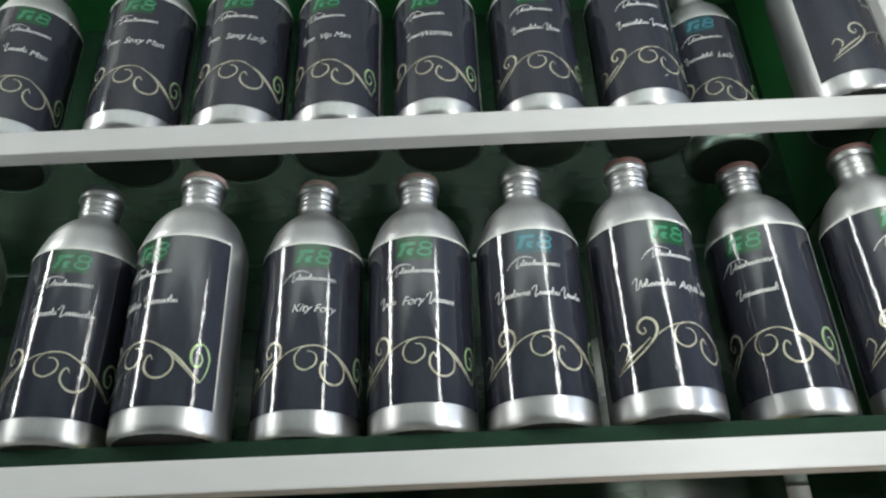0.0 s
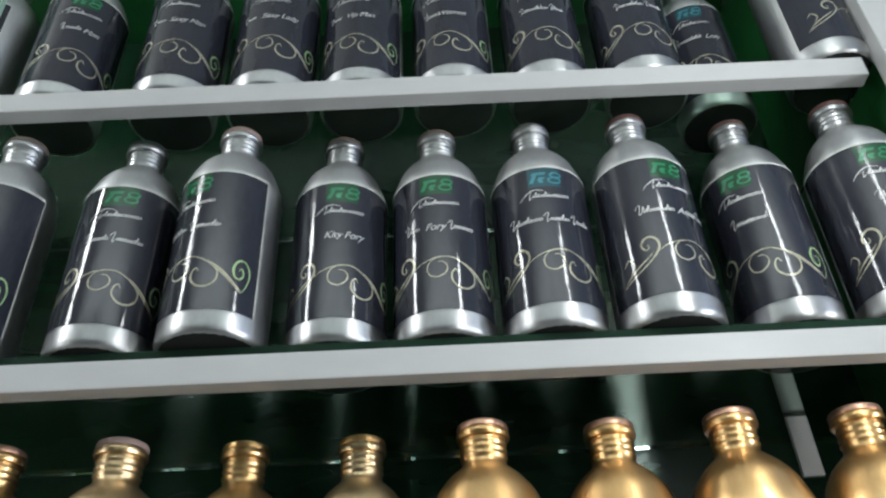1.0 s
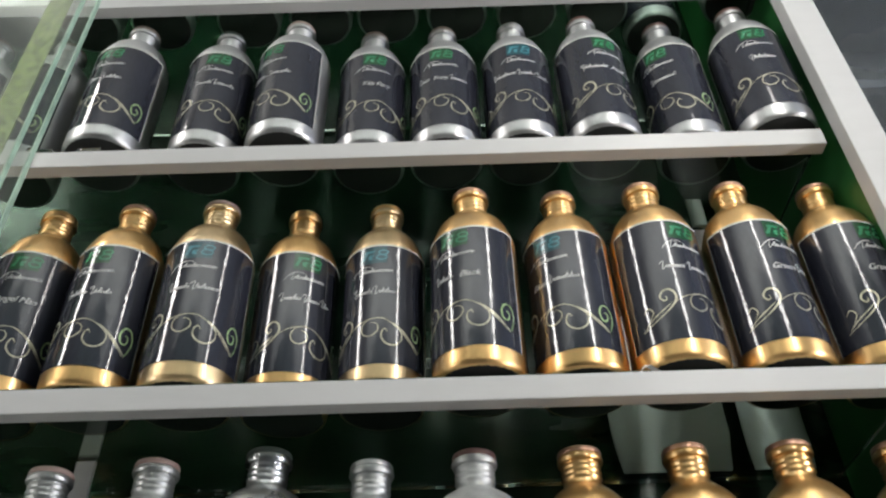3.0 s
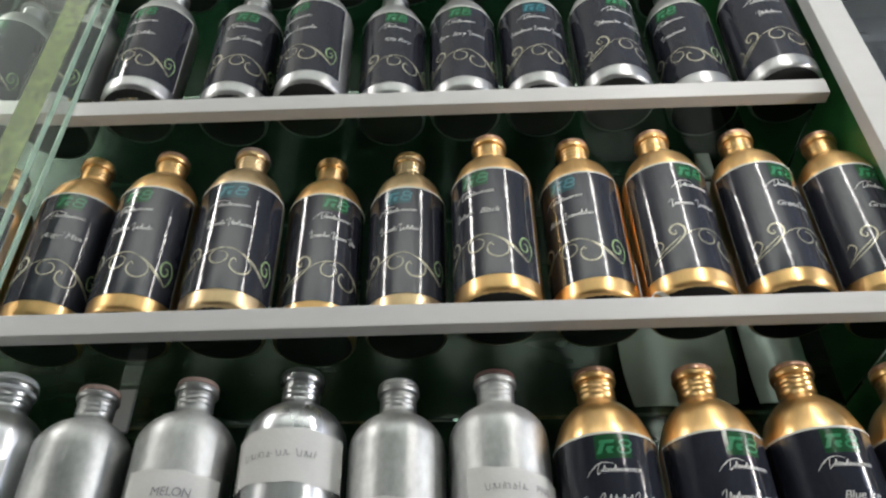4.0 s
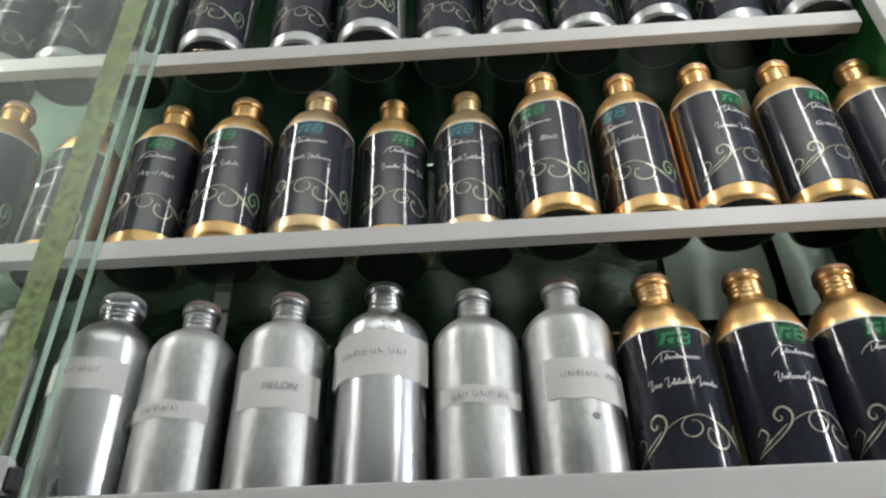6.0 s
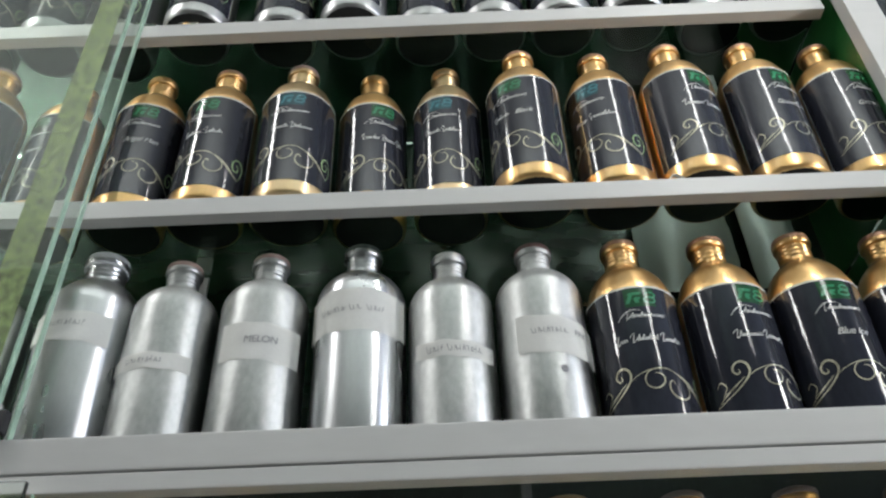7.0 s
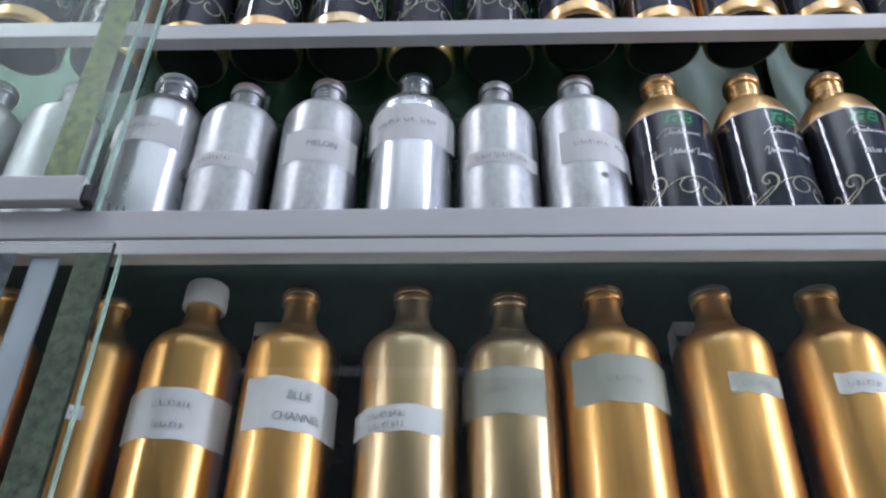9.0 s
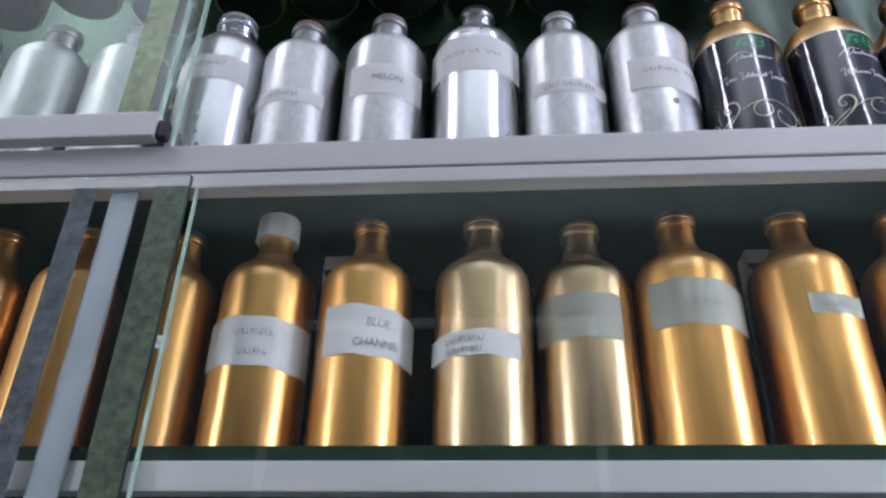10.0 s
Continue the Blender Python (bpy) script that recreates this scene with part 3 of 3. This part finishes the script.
film_bag(0.180, 1.7252, 0.108, 0.163, 3, "pale grey slack plastic bag standing on glass shelf")
film_bag(0.277, 1.7252, 0.058, 0.163, 5, "narrow pale grey plastic bag standing on glass shelf")

# ---- shelf rows ----
SHELF_0 = [
    (-0.5876, 0.4935, 0.9786, -10, "green", (20, 22)),
    (-0.5082, 0.4935, 0.9763, 5, "green", (28,)),
    (-0.4261, 0.4935, 0.974, -40, "green", (18, 20)),
    (-0.3426, 0.4935, 0.991, 24, "green", (20, "Man")),
    (-0.2429, 0.4935, 1.018, 3, "green", (14, "Sexy Man")),
    (-0.1603, 0.4935, 1.016, 0, "green", (14, "Sexy Lady")),
    (-0.0828, 0.4935, 0.9858, -12, "green", (14, "Vip Man")),
    (-0.0036, 0.4935, 0.9662, -12, "green", (14, "Women")),
    (0.0767, 0.4935, 0.9668, -2, "green", (32, 16)),
    (0.1581, 0.4935, 0.9681, 3, "green", (32, 20)),
    (0.2284, 0.5295, 0.9413, -14, "blue", (30, "Lady")),
    (0.3123, 0.4845, 0.9912, 42, "green", (34,)),
]
for x, y, s, turn, logo, words in SHELF_0:
    labelled_bottle(x, y, FLOORS[0], s, turn, "silver", "brown", logo, words, GROUPS[0])
SHELF_1 = [
    (-0.5958, 0.503, 0.9928, 1.015, 5, "brown", "green", (30,)),
    (-0.521, 0.503, 0.992, 1.016, -8, "brown", "green", (20, 20)),
    (-0.4432, 0.509, 0.9911, 1.017, -36, "brown", "green", (24, 16)),
    (-0.3533, 0.488, 1.036, 0.9732, -10, "brown", "green", (16, 24)),
    (-0.2582, 0.498, 1.004, 1.004, 10, "dark", "green", (20, 28)),
    (-0.1787, 0.488, 1.032, 0.9773, -26, "pink", "green", (24, 28)),
    (-0.0972, 0.5042, 0.9843, 1.024, 10, "brown", "green", ("Kity Fory",)),
    (-0.0211, 0.5005, 0.9948, 1.013, -2, "brown", "green", (14, "Fory", 24)),
    (0.0556, 0.498, 1.002, 1.006, 3, "silver", "blue", (30, 22, 20)),
    (0.1335, 0.493, 1.017, 0.9909, 19, "red", "green", (32, "Aqua", 14)),
    (0.2206, 0.5042, 0.9854, 1.023, -35, "red", "green", (34,)),
    (0.2994, 0.488, 1.036, 0.9733, -6, "red", "green", (30,)),
]
for x, y, s, tall, turn, cap, logo, words in SHELF_1:
    labelled_bottle(x, y, FLOORS[1], s, turn, "silver", cap, logo, words, GROUPS[1], "", tall)
SHELF_2 = [
    (-0.6353, 0.5065, 1, 0.996, 0, "gold", "gold", "green", (20, 22)),
    (-0.5485, 0.4935, 1.041, 0.957, 10, "gold", "pink", "green", (30,)),
    (-0.4741, 0.5207, 0.9847, 1.012, -25, "gold", "gold", "green", (26,)),
    (-0.386, 0.51, 0.995, 1.018, 12, "gold", "gold", "green", ("Angel Man",)),
    (-0.3100, 0.5045, 1.008, 1.0, -9, "gold", "copper", "green", (24, 22)),
    (-0.2313, 0.5035, 1.046, 0.966, 2, "pale", "pink", "blue", (20, 26)),
    (-0.1564, 0.522, 0.977, 1.045, 24, "gold", "gold", "green", (22, 18, 10)),
    (-0.0784, 0.5145, 0.976, 1.032, -10, "pale", "gold", "blue", (20, 24)),
    (-0.0005, 0.4935, 1.036, 0.9614, -26, "gold", "copper", "green", (22, "Black")),
    (0.0804, 0.5013, 1.015, 0.9812, -33, "gold", "copper", "blue", ("Blue", 32)),
    (0.1555, 0.4935, 1.037, 0.9605, 25, "gold", "copper", "green", (24, 24, 10)),
    (0.2364, 0.4961, 1.03, 0.9666, 25, "gold", "copper", "green", ("Green", 18)),
    (0.3176, 0.5013, 1.016, 0.9803, 20, "gold", "copper", "green", ("Green", 16)),
]
for x, y, s, tall, turn, metal, cap, logo, words in SHELF_2:
    labelled_bottle(x, y, FLOORS[2], s, turn, metal, cap, logo, words, GROUPS[2], "", tall)
SHELF_3 = [
    (-0.64, 0.505, 1.02, "silver", (-50, 50, 0.09, 0.12, 0.0), ((0.5, 0.006, (40,)),), ""), (-0.558, 0.505, 1.03, "silver", None, (), ""), (-0.478, 0.505, 1.0, "silver", None, (), ""),
    (-0.388, 0.503, 1.06, "grey", (-62, 50, 0.100, 0.127, -0.004), ((0.5, 0.007, (52,)),), " and a wide cap"),
    (-0.318, 0.505, 1.01, "pink", (-64, 51, 0.078, 0.093, -0.002), ((0.35, 0.007, (50,)),), " placed low"),
    (-0.241, 0.505, 1.03, "pink", (-40, 65, 0.080, 0.114, -0.004), ((0.45, 0.009, ("MELON",)),), ""),
    (-0.159, 0.505, 1.06, "dark", (-79, 71, 0.100, 0.139, -0.003), ((0.45, 0.007, (34, 16, 22)),), " round its shoulder"),
    (-0.083, 0.505, 1.0, "silver", (-49, 60, 0.079, 0.094, -0.003), ((0.3, 0.008, (22, 46)),), " placed low"),
    (-0.008, 0.505, 1.03, "red", (-38, 79, 0.075, 0.109, -0.006), ((0.55, 0.007, (46, "PINK")),), " and a small dent"),
]
for x, y, s, cap, tag, writing, plus in SHELF_3:
    top = tagged_bottle(x, y, FLOORS[3], s, "polished" if cap in ("grey", "dark") else "worn", cap, tag, writing, GROUPS[3], plus, 0.967)
    if "dent" in plus:
        # Dent drawn as a small grey disc, its shade put into the colour.
        bm = bmesh.new()
        rings = [[bm.verts.new(on_cylinder(radians(16) * LR + q * math.cos(a), 0.062 + q * math.sin(a), LR + lift)) for a in np.linspace(0, 2 * math.pi, 13)[:-1]]
                 for q, lift in ((0.0032, -0.0002), (0.0022, 0.0003), (0.0010, -0.0001))]
        for ra, rb in zip(rings, rings[1:]):
            for k in range(12):
                bm.faces.new((ra[k], ra[(k + 1) % 12], rb[(k + 1) % 12], rb[k]))
        bm.faces.new(rings[-1])
        link("dent", finish("dent", bm, INK), top, "small dent mark, coloured dark for shade")
for x, s, turn, words in [(0.069, 1.03, 1, (12, 26, 22)), (0.146, 1.03, 19, (26, 28)), (0.222, 1.03, 5, ("Blue Ice",)), (0.299, 1.02, 12, (26, 20))]:
    labelled_bottle(x, 0.505, FLOORS[3], s, turn, "gold", "copper", "green", words, GROUPS[3], "", 0.967)
Y4 = 0.519
SHELF_4 = [
    (-0.64, Y4, 1.0, "shiny gold", "gold", None, ()), (-0.555, Y4, 1.0, "shiny gold", "gold", (-20, 20, 0.08, 0.092, 0.0), ((0.3, 0.005, (20,)),)), (-0.478, Y4, 1.0, "shiny gold", "gold", None, ()),
    (-0.399, 0.522, 0.97, "shiny gold", "dark", (1, 28, 0.081, 0.092, 0.0), ((0.3, 0.005, (18,)),)),
    (-0.322, Y4, 1.01, "shiny gold", "white", (-66, 84, 0.063, 0.102, -0.003), ((0.60, 0.008, (46,)), (0.2, 0.007, (34,)))),
    (-0.244, Y4, 0.99, "shiny gold", "gold", (-41, 92, 0.070, 0.110, -0.004), ((0.58, 0.0095, ("BLUE",)), (0.18, 0.009, ("CHANNEL",)))),
    (-0.154, Y4, 1.03, "pale", "gold", (-80, 43, 0.069, 0.089, -0.002), ((0.5, 0.007, (50,)), (0.1, 0.007, (44,)))),
    (-0.077, 0.528, 1.02, "pale", "gold", (-78, 36, 0.086, 0.123, -0.003), ((0.45, 0.007, (34,)),)),
    (-0.003, Y4, 1.05, "shiny gold", "gold", (-54, 72, 0.090, 0.127, -0.003), ((0.4, 0.008, (44,)),)),
    (0.082, Y4, 1.03, "shiny gold", "brown", (-16, 47, 0.097, 0.113, -0.001), ((0.3, 0.007, (36,)),)),
    (0.165, Y4, 1.03, "shiny gold", "brown", (-30, 30, 0.097, 0.113, 0.0), ((0.3, 0.007, (36,)),)), (0.246, Y4, 1.0, "shiny gold", "gold", None, ()), (0.30, 0.60, 1.0, "shiny gold", "gold", None, ()),
]
for x, y, s, metal, cap, tag, writing in SHELF_4:
    tagged_bottle(x, y, FLOORS[4], s, metal, cap, tag, writing, GROUPS[4], tall=min(1.0, 0.985 / s), old=-0.1 < x < 0.1)

# ---- scrap of paper on the shelf ----


def paper_scrap(x, y, z):
    bm = bmesh.new()
    rng = random.Random(4)
    rows = [[bm.verts.new((x + 0.0045 * i + rng.uniform(-0.001, 0.001), y + 0.0022 * k, z + (0.0 if i in (0, 3) else rng.uniform(0.003, 0.007)))) for k in range(3)] for i in range(4)]
    for a, b in zip(rows, rows[1:]):
        for k in (0, 1):
            bm.faces.new((a[k], b[k], b[k + 1], a[k + 1]))
    return tagged(new("paper_scrap", finish("paper_scrap", bm, WHITE_PLASTIC)), "tiny torn white paper scrap lying on shelf edge", "scrap")


paper_scrap(0.114, 0.4575, 1.6327)

# ---- cartons behind the gold bottles ----


def carton(x0, x1, y0, y1, floor, high):
    top = tagged(new("carton", block("carton", x0, x1, y0, y1, floor, floor + high, WHITE_PLASTIC, 0.001)), "slim white carton with dark stripes standing on glass", "carton", "cartons at the back")
    for z in (0.72, 0.9):
        link("stripe", block("stripe", x0 + 0.001, x1 - 0.001, y0 - 0.0006, y0 - 0.0001, floor + high * z, floor + high * z + 0.006, DARK_PLASTIC), top, "dark printed stripe")
    return top


carton(-0.292, -0.262, 0.560, 0.585, FLOORS[4], 0.196)
carton(0.062, 0.092, 0.562, 0.586, FLOORS[4], 0.196)

# ---- next cabinet ----
nxt = tagged(new("dark_cabinet"), "dark blue-grey neighbouring cabinet behind glass", "cabinet")
link("back_panel", block("back_panel", 0.372, 1.2, 0.66, 0.678, 0.3, 2.46, DARK_BOX), nxt)
link("side_panel", block("side_panel", 0.369, 0.371, 0.462, 0.66, 0.3, 2.46, DARK_BOX), nxt)
link("side_panel", block("side_panel", 1.2, 1.215, 0.462, 0.66, 0.3, 2.46, DARK_BOX), nxt)
for z in (2.25, 1.95, 1.65, 1.35):
    link("shelf", block("shelf", 0.372, 1.2, 0.47, 0.659, z, z + 0.012, DARK_BOX, 0.001), nxt)
front = link("front_glass", block("front_glass", 0.3685, 1.2, 0.446, 0.450, 0.3, 2.46, PANE), nxt)
front.visible_shadow = False

# ---- cabinet across the aisle, mirrored in the lower glass ----
across = tagged(new("aisle_cabinet"), "tall dark cabinet with a white aluminium door frame", "cabinet")
link("body", block("body", -0.80, 0.16, -1.395, -0.972, 0.0, 2.0, DARK_BOX, 0.002), across)
link("frame_rail", block("frame_rail", -0.743, 0.096, -0.970, -0.950, 1.935, 1.957, WHITE_FRAME, 0.0015), across, "white aluminium door rail")
link("frame_rail", block("frame_rail", -0.743, 0.096, -0.970, -0.950, 0.80, 0.822, WHITE_FRAME, 0.0015), across, "white aluminium door rail")
for x in (-0.743, 0.074):
    link("frame_stile", block("frame_stile", x, x + 0.022, -0.970, -0.950, 0.8225, 1.9345, WHITE_FRAME, 0.0015), across, "white aluminium door stile")
